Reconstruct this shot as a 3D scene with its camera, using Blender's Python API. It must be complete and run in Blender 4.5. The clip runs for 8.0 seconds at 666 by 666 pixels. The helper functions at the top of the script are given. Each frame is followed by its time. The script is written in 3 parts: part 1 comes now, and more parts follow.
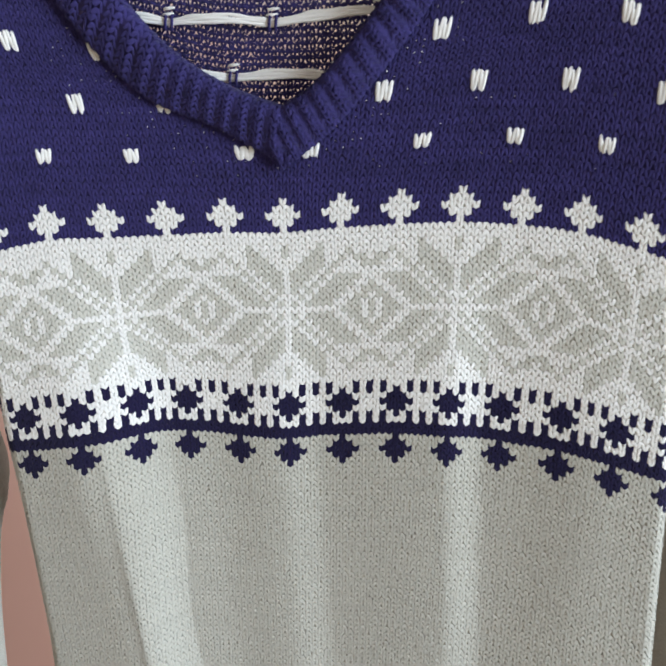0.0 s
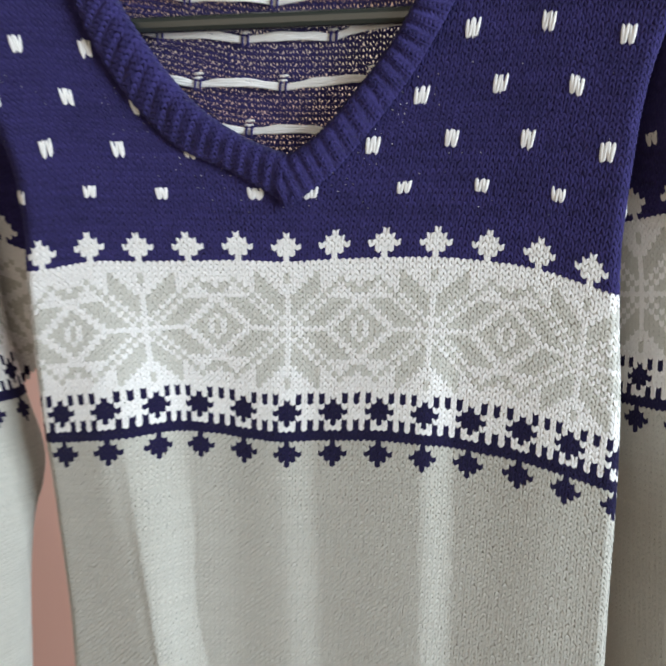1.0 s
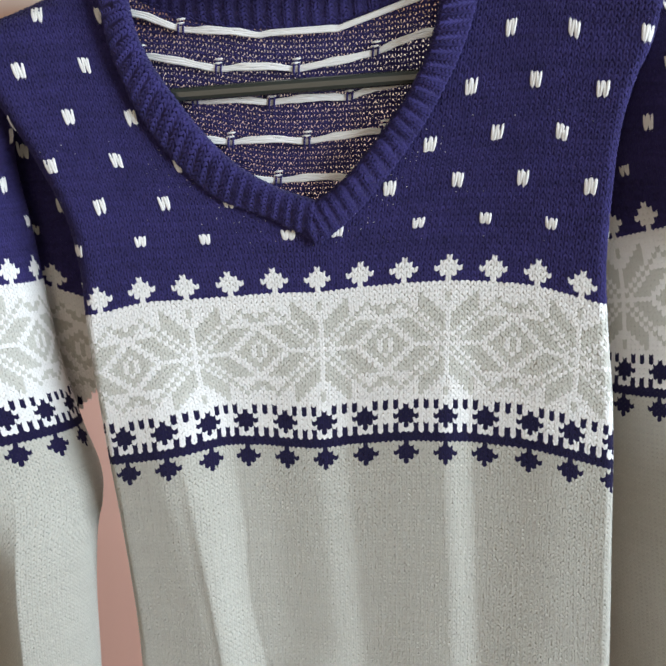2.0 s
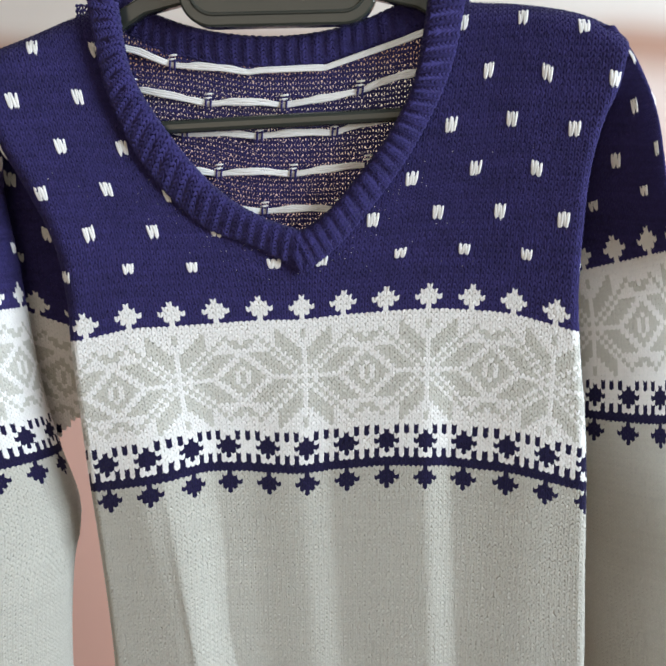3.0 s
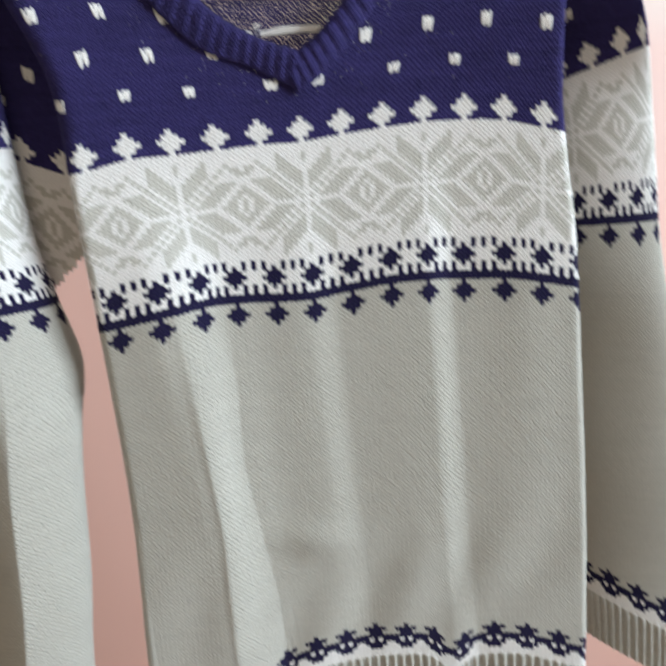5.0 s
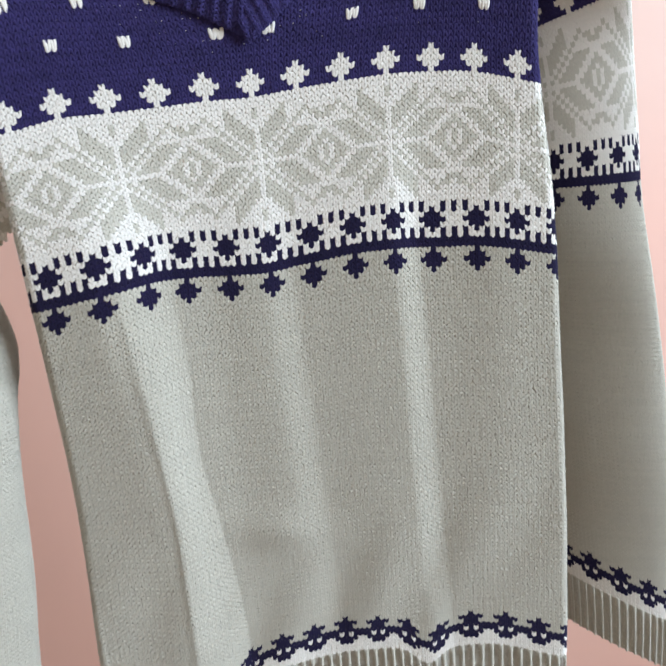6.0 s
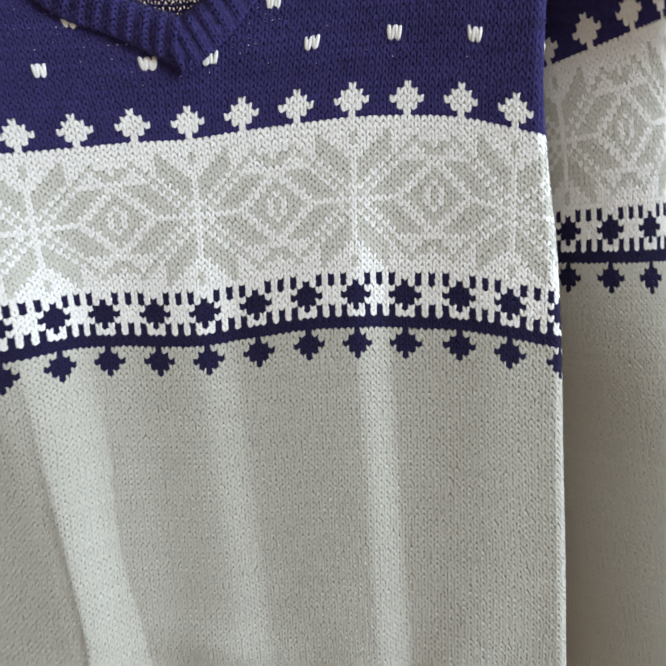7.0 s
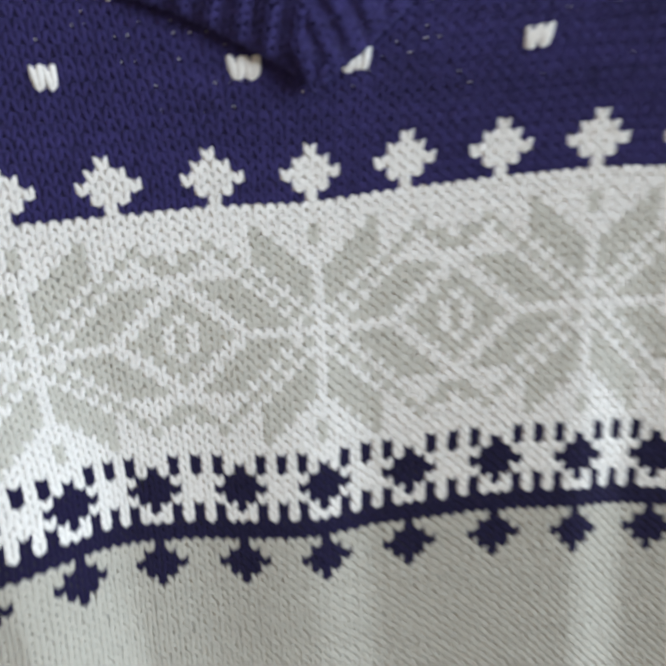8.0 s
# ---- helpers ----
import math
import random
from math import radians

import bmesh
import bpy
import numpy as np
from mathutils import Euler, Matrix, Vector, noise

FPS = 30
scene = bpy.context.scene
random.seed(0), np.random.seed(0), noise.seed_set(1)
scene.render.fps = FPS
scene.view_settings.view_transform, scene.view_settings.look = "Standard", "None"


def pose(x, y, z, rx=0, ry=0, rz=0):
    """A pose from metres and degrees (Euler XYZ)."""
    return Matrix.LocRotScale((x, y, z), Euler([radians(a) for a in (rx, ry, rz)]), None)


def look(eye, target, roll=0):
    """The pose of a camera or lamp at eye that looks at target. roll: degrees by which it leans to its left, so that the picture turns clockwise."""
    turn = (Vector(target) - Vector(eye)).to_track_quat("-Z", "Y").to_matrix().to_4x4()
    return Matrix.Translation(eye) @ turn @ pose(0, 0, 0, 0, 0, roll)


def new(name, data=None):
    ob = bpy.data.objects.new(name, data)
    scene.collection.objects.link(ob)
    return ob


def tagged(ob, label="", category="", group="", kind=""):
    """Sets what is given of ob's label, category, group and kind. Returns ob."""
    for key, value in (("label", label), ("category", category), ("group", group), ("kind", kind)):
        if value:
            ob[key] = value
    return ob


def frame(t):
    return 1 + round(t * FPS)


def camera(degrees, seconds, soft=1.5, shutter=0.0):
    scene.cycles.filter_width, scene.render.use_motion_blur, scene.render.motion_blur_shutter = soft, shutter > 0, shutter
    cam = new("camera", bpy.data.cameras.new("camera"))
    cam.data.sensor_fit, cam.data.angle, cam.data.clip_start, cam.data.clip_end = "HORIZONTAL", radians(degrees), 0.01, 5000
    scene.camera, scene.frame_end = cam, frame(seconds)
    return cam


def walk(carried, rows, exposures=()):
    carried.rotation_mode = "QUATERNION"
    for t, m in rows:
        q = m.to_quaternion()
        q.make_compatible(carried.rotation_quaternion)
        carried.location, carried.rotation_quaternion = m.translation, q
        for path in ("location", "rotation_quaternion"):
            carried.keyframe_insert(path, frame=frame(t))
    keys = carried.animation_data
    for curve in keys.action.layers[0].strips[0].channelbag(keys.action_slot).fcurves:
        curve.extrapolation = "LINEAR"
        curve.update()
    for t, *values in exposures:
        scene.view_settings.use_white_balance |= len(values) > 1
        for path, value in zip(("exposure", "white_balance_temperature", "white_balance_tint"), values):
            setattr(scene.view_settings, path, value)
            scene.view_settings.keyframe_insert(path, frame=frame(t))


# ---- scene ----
cam = camera(45.2, 8.0, soft=1.9, shutter=0.42)
cam.data.dof.use_dof, cam.data.dof.focus_distance, cam.data.dof.aperture_fstop = True, 0.66, 18.0
PATH = [
    (0, (0.022, -0.004, 1.486), (-0.207, 1.865, 0.811), -0.3),
    (0.5, (0.011, 0.003, 1.468), (-0.239, 1.893, 0.865), 0.8),
    (1, (0.069, -0.081, 1.489), (-0.274, 1.811, 0.936), 1.0),
    (1.5, (0.071, -0.146, 1.516), (-0.328, 1.728, 0.943), -0.8),
    (1.7, (0.052, -0.155, 1.537), (-0.27, 1.73, 0.952), -1.8),
    (3, (-0.006, -0.19, 1.528), (-0.108, 1.751, 1.054), -0.9),
    (3.5, (0.024, -0.19, 1.495), (-0.096, 1.76, 1.071), 0.5),
    (4, (0.028, -0.216, 1.484), (-0.107, 1.735, 1.064), 0.2),
    (4.5, (-0.058, -0.226, 1.457), (-0.059, 1.722, 1.005), -1.8),
    (5, (-0.116, -0.237, 1.393), (0.06, 1.688, 0.882), -3.8),
    (5.2, (-0.117, -0.242, 1.359), (0.142, 1.672, 0.841), -4.4),
    (6.3, (-0.075, -0.146, 1.386), (0.141, 1.756, 0.806), -4.5),
    (6.5, (-0.046, -0.125, 1.391), (0.091, 1.793, 0.843), -4.0),
    (7, (0.028, -0.066, 1.38), (0.006, 1.873, 0.887), -2.4),
    (7.5, (-0.012, 0.041, 1.404), (0.0, 1.972, 0.885), -1.7),
    (8, (-0.08, 0.174, 1.418), (0.043, 2.083, 0.833), -1.5),
]
EXPOSURE = [(0, -0.1), (1, -0.06), (3, -0.01), (5, 0.0), (6.5, -0.02), (7.5, -0.12), (8, -0.2)]
walk(cam, [(t, look(eye, target, roll)) for t, eye, target, roll in PATH], EXPOSURE)


# ---- world, light, exposure ----
world = bpy.data.worlds.new("world")
scene.world = world
world.use_nodes = True
sky = world.node_tree.nodes.new("ShaderNodeTexSky")
sky.sky_type, sky.sun_disc, sky.sun_elevation, sky.sun_rotation = "NISHITA", False, radians(35), radians(70)
world.node_tree.links.new(sky.outputs[0], world.node_tree.nodes["Background"].inputs[0])
world.node_tree.nodes["Background"].inputs[1].default_value = 0.035


def area(name, eye, target, sx, sy, watts, colour):
    data = bpy.data.lights.new(name, "AREA")
    data.shape, data.size, data.size_y, data.energy, data.color = "RECTANGLE", sx, sy, watts, colour
    ob = new(name, data)
    ob.matrix_world = look(eye, target)
    return ob


# daylight in the right window opening, and an added warm fill behind the camera
area("window_daylight", (2.10, -0.62, 1.85), (0.0, 0.3, 1.35), 1.2, 1.2, 99, (0.745, 0.885, 1.0))
area("rear_fill_lamp", (-0.6, -2.42, 1.7), (-0.1, 0.4, 1.3), 1.5, 1.3, 12, (1.0, 0.85, 0.67))


# ---- materials ----
def tree_of(name):
    m = bpy.data.materials.new(name)
    m.use_nodes = True
    t = m.node_tree
    return m, t, t.nodes["Principled BSDF"]


def yarn_material(name, colour, vary=0.10, sheen=0.25):
    """Wool-like yarn: fine fibre streaks, strand to strand variation and slow blotches."""
    m, t, b = tree_of(name)
    n, l = t.nodes, t.links
    co = n.new("ShaderNodeTexCoord")
    fine = n.new("ShaderNodeTexNoise")
    fine.inputs["Scale"].default_value, fine.inputs["Detail"].default_value = 2600, 3
    broad = n.new("ShaderNodeTexNoise")
    broad.inputs["Scale"].default_value, broad.inputs["Detail"].default_value = 45, 3
    strand_size = n.new("ShaderNodeTexNoise")
    strand_size.inputs["Scale"].default_value, strand_size.inputs["Detail"].default_value = 260, 1
    l.new(co.outputs["Object"], strand_size.inputs["Vector"])
    l.new(co.outputs["Object"], fine.inputs["Vector"])
    l.new(co.outputs["Object"], broad.inputs["Vector"])
    rows_of = n.new("ShaderNodeMapping")
    rows_of.inputs["Scale"].default_value = (14, 14, 230)
    tension = n.new("ShaderNodeTexNoise")
    tension.inputs["Scale"].default_value, tension.inputs["Detail"].default_value = 1.0, 2
    l.new(co.outputs["Object"], rows_of.inputs["Vector"])
    l.new(rows_of.outputs[0], tension.inputs["Vector"])
    total = None
    for out, amount in ((tension.outputs["Fac"], vary * 1.8), (fine.outputs["Fac"], vary * 2.2), (broad.outputs["Fac"], vary * 1.2), (strand_size.outputs["Fac"], vary * 1.6)):
        mul = n.new("ShaderNodeMath")
        mul.operation = "MULTIPLY_ADD"
        l.new(out, mul.inputs[0])
        mul.inputs[1].default_value = amount
        if total is None:
            mul.inputs[2].default_value = 1 - vary * 3.4
        else:
            l.new(total, mul.inputs[2])
        total = mul.outputs[0]
    mix = n.new("ShaderNodeVectorMath")
    mix.operation = "SCALE"
    mix.inputs[0].default_value = colour
    l.new(total, mix.inputs["Scale"])
    l.new(mix.outputs[0], b.inputs["Base Color"])
    b.inputs["Roughness"].default_value = 0.92
    b.inputs["Specular IOR Level"].default_value = 0.15
    b.inputs["Sheen Weight"].default_value = sheen
    b.inputs["Sheen Roughness"].default_value = 0.6
    bump = n.new("ShaderNodeBump")
    bump.inputs["Strength"].default_value, bump.inputs["Distance"].default_value = 0.25, 0.0005
    l.new(fine.outputs["Fac"], bump.inputs["Height"])
    l.new(bump.outputs[0], b.inputs["Normal"])
    return m


def plain_material(name, colour, rough=0.8, vary=0.12, scale=3.0, fine=60.0, bump=0.0, other=None):
    m, t, b = tree_of(name)
    n, l = t.nodes, t.links
    co = n.new("ShaderNodeTexCoord")
    a = n.new("ShaderNodeTexNoise")
    a.inputs["Scale"].default_value, a.inputs["Detail"].default_value = scale, 2
    f = n.new("ShaderNodeTexNoise")
    f.inputs["Scale"].default_value, f.inputs["Detail"].default_value = fine, 4
    l.new(co.outputs["Object"], a.inputs["Vector"])
    l.new(co.outputs["Object"], f.inputs["Vector"])
    ramp = n.new("ShaderNodeMix")
    ramp.data_type = "RGBA"
    second = other or tuple(v * (1 - 2 * vary) for v in colour)
    ramp.inputs[6].default_value, ramp.inputs[7].default_value = (*second, 1), (*colour, 1)
    add = n.new("ShaderNodeMath")
    add.operation = "MULTIPLY_ADD"
    l.new(f.outputs["Fac"], add.inputs[0])
    add.inputs[1].default_value = 0.25
    l.new(a.outputs["Fac"], add.inputs[2])
    l.new(add.outputs[0], ramp.inputs[0])
    l.new(ramp.outputs[2], b.inputs["Base Color"])
    b.inputs["Roughness"].default_value = rough
    if bump:
        bm = n.new("ShaderNodeBump")
        bm.inputs["Strength"].default_value, bm.inputs["Distance"].default_value = bump, 0.001
        l.new(f.outputs["Fac"], bm.inputs["Height"])
        l.new(bm.outputs[0], b.inputs["Normal"])
    return m


NAVY, CREAM, GREY, MIST, SHADED_NAVY = 0, 1, 2, 3, 4
YARNS = [
    yarn_material("navy_yarn", (0.0325, 0.0255, 0.110), 0.36, 0.05),
    yarn_material("cream_yarn", (0.85, 0.815, 0.785), 0.05),
    yarn_material("grey_yarn", (0.503, 0.475, 0.417), 0.07),
    yarn_material("mist_grey_yarn", (0.595, 0.568, 0.51), 0.06),
    # the navy yarn again, darkened: the borders' shade is painted into its colour
    yarn_material("shaded_navy_yarn", (0.011, 0.0078, 0.040), 0.16, 0.08),
]
PLASTIC = plain_material("grey_green_plastic", (0.030, 0.034, 0.029), 0.2, 0.06, 20, 300)
METAL = plain_material("brushed_steel", (0.5, 0.5, 0.5), 0.35, 0.05, 20, 300)
METAL.node_tree.nodes["Principled BSDF"].inputs["Metallic"].default_value = 1.0
PINK = plain_material("pink_wall_paint", (0.66, 0.40, 0.345), 0.55, 0.06, 1.1, 40, 0.05)
# back wall: pale, brown and pink bands imitate a blurred background, fitted to view
ramp_stops = [(0.0, (0.80, 0.47, 0.39)), (0.40, (0.86, 0.52, 0.44)), (0.56, (0.80, 0.53, 0.46)), (0.615, (0.78, 0.61, 0.54)), (0.645, (0.46, 0.245, 0.165)), (0.668, (0.80, 0.71, 0.65)), (1.0, (0.76, 0.70, 0.65))]
t_ = PINK.node_tree
sep, wob, rmp, div = t_.nodes.new("ShaderNodeSeparateXYZ"), t_.nodes.new("ShaderNodeTexNoise"), t_.nodes.new("ShaderNodeValToRGB"), t_.nodes.new("ShaderNodeMath")
cor = t_.nodes.new("ShaderNodeTexCoord")
t_.links.new(cor.outputs["Object"], sep.inputs[0])
t_.links.new(cor.outputs["Object"], wob.inputs["Vector"])
wob.inputs["Scale"].default_value = 1.6
div.operation = "MULTIPLY_ADD"
div.inputs[1].default_value = 1 / 2.6
t_.links.new(sep.outputs["Z"], div.inputs[0])
sub = t_.nodes.new("ShaderNodeMath")
sub.operation = "MULTIPLY_ADD"
sub.inputs[1].default_value, sub.inputs[2].default_value = 0.05, -0.025
t_.links.new(wob.outputs["Fac"], sub.inputs[0])
t_.links.new(sub.outputs[0], div.inputs[2])
t_.links.new(div.outputs[0], rmp.inputs[0])
rmp.color_ramp.interpolation = "EASE"
while len(rmp.color_ramp.elements) < len(ramp_stops):
    rmp.color_ramp.elements.new(0.5)
for element, (at, colour) in zip(rmp.color_ramp.elements, ramp_stops):
    element.position = at
for element, (at, colour) in zip(rmp.color_ramp.elements, ramp_stops):
    element.color = (*colour, 1)
t_.links.new(rmp.outputs[0], t_.nodes["Principled BSDF"].inputs["Base Color"])
# unseen walls, floor and ceiling: colours set to dim and warm the bounced light
BOUNCE_WALL = plain_material("bounce_wall_paint", (0.34, 0.28, 0.21), 0.8, 0.05, 1.0, 40, 0.05)
FLOOR = plain_material("beige_floor_tile", (0.26, 0.20, 0.15), 0.4, 0.1, 2.0, 60, 0.05)
CEILING = plain_material("white_ceiling_paint", (0.55, 0.53, 0.5), 0.9, 0.03, 2.0, 60, 0.05)


# ---- mesh helpers ----
def mesh_object(name, verts, faces, materials, indices=None, parent=None, smooth=True):
    """One mesh object from numpy arrays of vertices and quads or triangles."""
    me = bpy.data.meshes.new(name)
    verts, faces = np.asarray(verts, np.float32), np.asarray(faces, np.int32)
    sides = faces.shape[1]
    me.vertices.add(len(verts))
    me.vertices.foreach_set("co", verts.ravel())
    me.loops.add(faces.size)
    me.loops.foreach_set("vertex_index", faces.ravel())
    me.polygons.add(len(faces))
    me.polygons.foreach_set("loop_start", np.arange(len(faces), dtype=np.int32) * sides)
    for m in materials:
        me.materials.append(m)
    if indices is not None:
        me.polygons.foreach_set("material_index", np.asarray(indices, np.int32))
    me.update(calc_edges=True)
    me.validate()
    me.polygons.foreach_set("use_smooth", np.full(len(me.polygons), smooth))
    ob = new(name, me)
    ob.parent = parent
    return ob


def part(name, bm, material, parent, label=""):
    me = bpy.data.meshes.new(name)
    bm.to_mesh(me)
    bm.free()
    me.materials.append(material)
    ob = new(name, me)
    ob.parent = parent
    return tagged(ob, label)


def box_bm(lo, hi, bevel=0.0, segments=2):
    bm = bmesh.new()
    bmesh.ops.create_cube(bm, size=1)
    lo, hi = Vector(lo), Vector(hi)
    for v in bm.verts:
        v.co = Vector(((lo[i] + hi[i]) / 2 + v.co[i] * (hi[i] - lo[i]) for i in range(3)))
    if bevel:
        bmesh.ops.bevel(bm, geom=bm.edges[:], offset=bevel, segments=segments, affect="EDGES", profile=0.5)
    return bm


def knots(pairs):
    """A smooth curve through (at, value) pairs: cubic Hermite with averaged slopes."""
    a = np.array([p[0] for p in pairs], float)
    v = np.array([p[1] for p in pairs], float)
    order = np.argsort(a)
    a, v = a[order], v[order]
    d = np.diff(v) / np.diff(a)
    m = np.concatenate(([d[0]], (d[1:] + d[:-1]) / 2, [d[-1]]))

    def at(x):
        x = np.clip(np.asarray(x, float), a[0], a[-1])
        i = np.clip(np.searchsorted(a, x) - 1, 0, len(a) - 2)
        h = a[i + 1] - a[i]
        t = (x - a[i]) / h
        return ((1 + 2 * t) * (1 - t) ** 2 * v[i] + t * (1 - t) ** 2 * h * m[i]
                + t * t * (3 - 2 * t) * v[i + 1] + t * t * (t - 1) * h * m[i + 1])
    return at


# ---- the knitting chart: column c and row k (rows count downwards), both in stitches ----
HEM_PERIOD = 7


def chart(c, k, hem, shift=0):
    """The yarn of each stitch, and the motif that it belongs to (0: the ground)."""
    c, k = np.asarray(c), np.asarray(k)
    yarn = np.where(k < 3, NAVY, np.where(k < 27, CREAM, GREY))
    motif = np.zeros_like(c)
    cell = np.floor((c + 4) / 8).astype(int)
    m = np.abs((c + 4) % 8 - 4)
    # stars standing on the pale band
    wide = np.select([k == -2, k == -1, k == 0, k == 1, k == 2], [0, 1, 2, 1, 0], -1)
    on = m <= wide
    yarn[on], motif[on] = CREAM, 1050 + cell[on]
    # specks on the navy yoke
    for i, top in enumerate((-9, -16, -25, -34, -43, -52, -60)):
        off = 6 if i % 2 == 0 else 0
        along = (c - off + 6) % 12 - 6
        if i == 0:
            # drawn in towards the point of the neck
            along = np.where((c > -9) & (c <= -2), along - 2, np.where((c >= 1) & (c < 9), along + 2, along)) if hem == 118 else along
        on = (k == top) & ((along == 0) | (along == -1))
        yarn[on] = CREAM
        motif[on] = 2000 + 100 * i + np.floor((c[on] - off + 6) / 12).astype(int) + 50
    # eight-pointed snowflakes with a diamond between them
    d = np.abs(k - 15)
    x = np.abs((c + 12) % 24 - 12)
    e = 12 - x
    slant = d - x
    petal = (slant >= 2) & (slant <= 5) & (x >= 1) & (x <= 5)
    leaf = (slant <= -2) & (slant >= -6) & (d >= 1) & (d <= 5)
    vein = (x >= 1) & (x <= 9) & (slant == 0)
    bud = (x == 0) & ((d == 10) | (d == 9))
    gem = (e + d <= 4) & ~((e == 1) & (d <= 1)) & ~((e == 0) & (d == 2))
    wing = ((d == 8) & (e >= 1) & (e <= 2)) | ((d == 7) & (e <= 1))
    band = (k >= 3) & (k < 27)
    flake = (petal | leaf | vein | bud) & band & (e + d >= 7)
    yarn[flake], motif[flake] = MIST, 3050 + np.floor((c[flake] + 12) / 24).astype(int)
    gem = (gem | wing) & band
    yarn[gem], motif[gem] = MIST, 3150 + np.floor(c[gem] / 24).astype(int)
    # navy border: dashes, flowers, a line and hanging buds, with shade in the yarn colour
    r = k - 27
    band = (r >= 0) & (r <= 6)
    yarn[band] = CREAM
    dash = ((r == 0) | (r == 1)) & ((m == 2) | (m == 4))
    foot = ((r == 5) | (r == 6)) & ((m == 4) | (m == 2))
    yarn[dash | foot] = SHADED_NAVY
    motif[dash] = 9050
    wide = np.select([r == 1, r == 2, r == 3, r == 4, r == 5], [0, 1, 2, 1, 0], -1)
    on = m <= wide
    yarn[on], motif[on] = SHADED_NAVY, 4050 + cell[on]
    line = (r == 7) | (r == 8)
    yarn[line | (foot & band)] = SHADED_NAVY
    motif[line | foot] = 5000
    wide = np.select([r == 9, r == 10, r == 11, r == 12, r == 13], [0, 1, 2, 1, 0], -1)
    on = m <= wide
    yarn[on], motif[on] = SHADED_NAVY, 6050 + cell[on]
    # the same border smaller above the ribbed hem
    h = k - hem
    half = HEM_PERIOD // 2
    cell = np.floor((c + half + shift) / HEM_PERIOD).astype(int)
    m = np.abs((c + half + shift) % HEM_PERIOD - half)
    pale = (h >= 4) & (h <= 8)
    yarn[pale] = CREAM
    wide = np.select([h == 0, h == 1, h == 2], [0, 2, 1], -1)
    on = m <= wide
    yarn[on], motif[on] = SHADED_NAVY, 7050 + cell[on]
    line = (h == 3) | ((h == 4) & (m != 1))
    yarn[line], motif[line] = SHADED_NAVY, 5001
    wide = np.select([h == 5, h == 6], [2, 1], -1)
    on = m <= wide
    yarn[on], motif[on] = SHADED_NAVY, 8050 + cell[on]
    return yarn, motif


MOTIFS = {1: "star_motif", 2: "speck_motif", 3: "snowflake_petal", 4: "flower_motif", 5: "border_line", 6: "bud_motif", 7: "hem_bud_motif", 8: "hem_flower_motif", 9: "dash_motif"}


def shape_at(pos, c, k):
    """Places and unit normals (towards the outside) of the cloth at c, k."""
    p = pos(c, k)
    du, dv = pos(c + 0.3, k) - pos(c - 0.3, k), pos(c, k + 0.3) - pos(c, k - 0.3)
    n = np.cross(du, dv)
    n /= np.linalg.norm(n, axis=-1, keepdims=True) + 1e-12
    return p, -n


# one leg of a stitch: (along, across, out) of its 11 points, two tips and three low arches of three
LEG_T = np.array([0.0] + [0.14] * 3 + [0.5] * 3 + [0.90] * 3 + [1.0])
ARCH = [(-1, -0.3), (0, 1), (1, -0.3)]
LEG_W = np.array([0] + [a * f for f in (0.8, 1.0, 0.8) for a, _ in ARCH] + [0])
LEG_H = np.array([0] + [b * f for f in (0.8, 1.0, 0.8) for _, b in ARCH] + [0])
LEG_F = []
for q in range(2):
    w = q + 1
    LEG_F.append((0, 1 + q, 1 + w, 1 + w))
    for r in (1, 4):
        LEG_F.append((r + q, r + 3 + q, r + 3 + w, r + w))
    LEG_F.append((7 + q, 10, 7 + w, 7 + w))
LEG_TRIS = np.array([t for f in LEG_F for t in ((f[0], f[1], f[2]), (f[0], f[2], f[3])) if len(set(t)) == 3])


def stitches(pos, c, k, seed, purl=False, thick=0.00032, tall=None, wide=0.205):
    """Vertices (stitch, leg, 11, 3) of knitted V stitches; purl: one arched bar for each stitch instead."""
    rng = np.random.default_rng(seed)
    n = len(c)
    legs = []
    p0, normal = shape_at(pos, c.astype(float), k.astype(float))
    for side in ((-1, 1) if not purl else (0,)):
        jit = rng.normal(0, 1, (n, 4))
        if purl:
            along = LEG_T[None, :] - 0.5
            u = along * 1.12
            v = LEG_W[None, :] * 0.21 - 0.25 * np.cos(along * math.pi) + 0.06 * jit[:, :1]
            out = LEG_H * thick + np.cos(along * math.pi) * 0.0006
        else:
            v = 0.72 - 1.34 * LEG_T[None, :] + 0.05 * jit[:, :1]
            u = side * (0.07 + 0.37 * LEG_T[None, :] ** 0.9) + LEG_W[None, :] * (wide + 0.014 * jit[:, 1:2]) + 0.03 * jit[:, 2:3]
            out = LEG_H * thick + (0.0004 - 0.0006 * LEG_T)
            if tall is not None:
                # long strokes, thick in the middle, drawn over the rows beside them
                v = 0.1 + tall[:, None] * (v - 0.05)
                u = side * (0.12 + 0.24 * LEG_T[None, :]) + LEG_W[None, :] * (0.32 + 0.02 * jit[:, 1:2]) + 0.05 * jit[:, 2:3]
                out = LEG_H * thick * 2.2 + 0.0009 * np.sin(np.pi * np.clip(LEG_T, 0.05, 0.97))
        place = pos(c[:, None] + u, k[:, None] + v)
        out = np.broadcast_to(out, (n, 11)) + 0.00008 * jit[:, 3:4]
        legs.append(place + normal[:, None, :] * out[..., None])
    return np.stack(legs, 1)


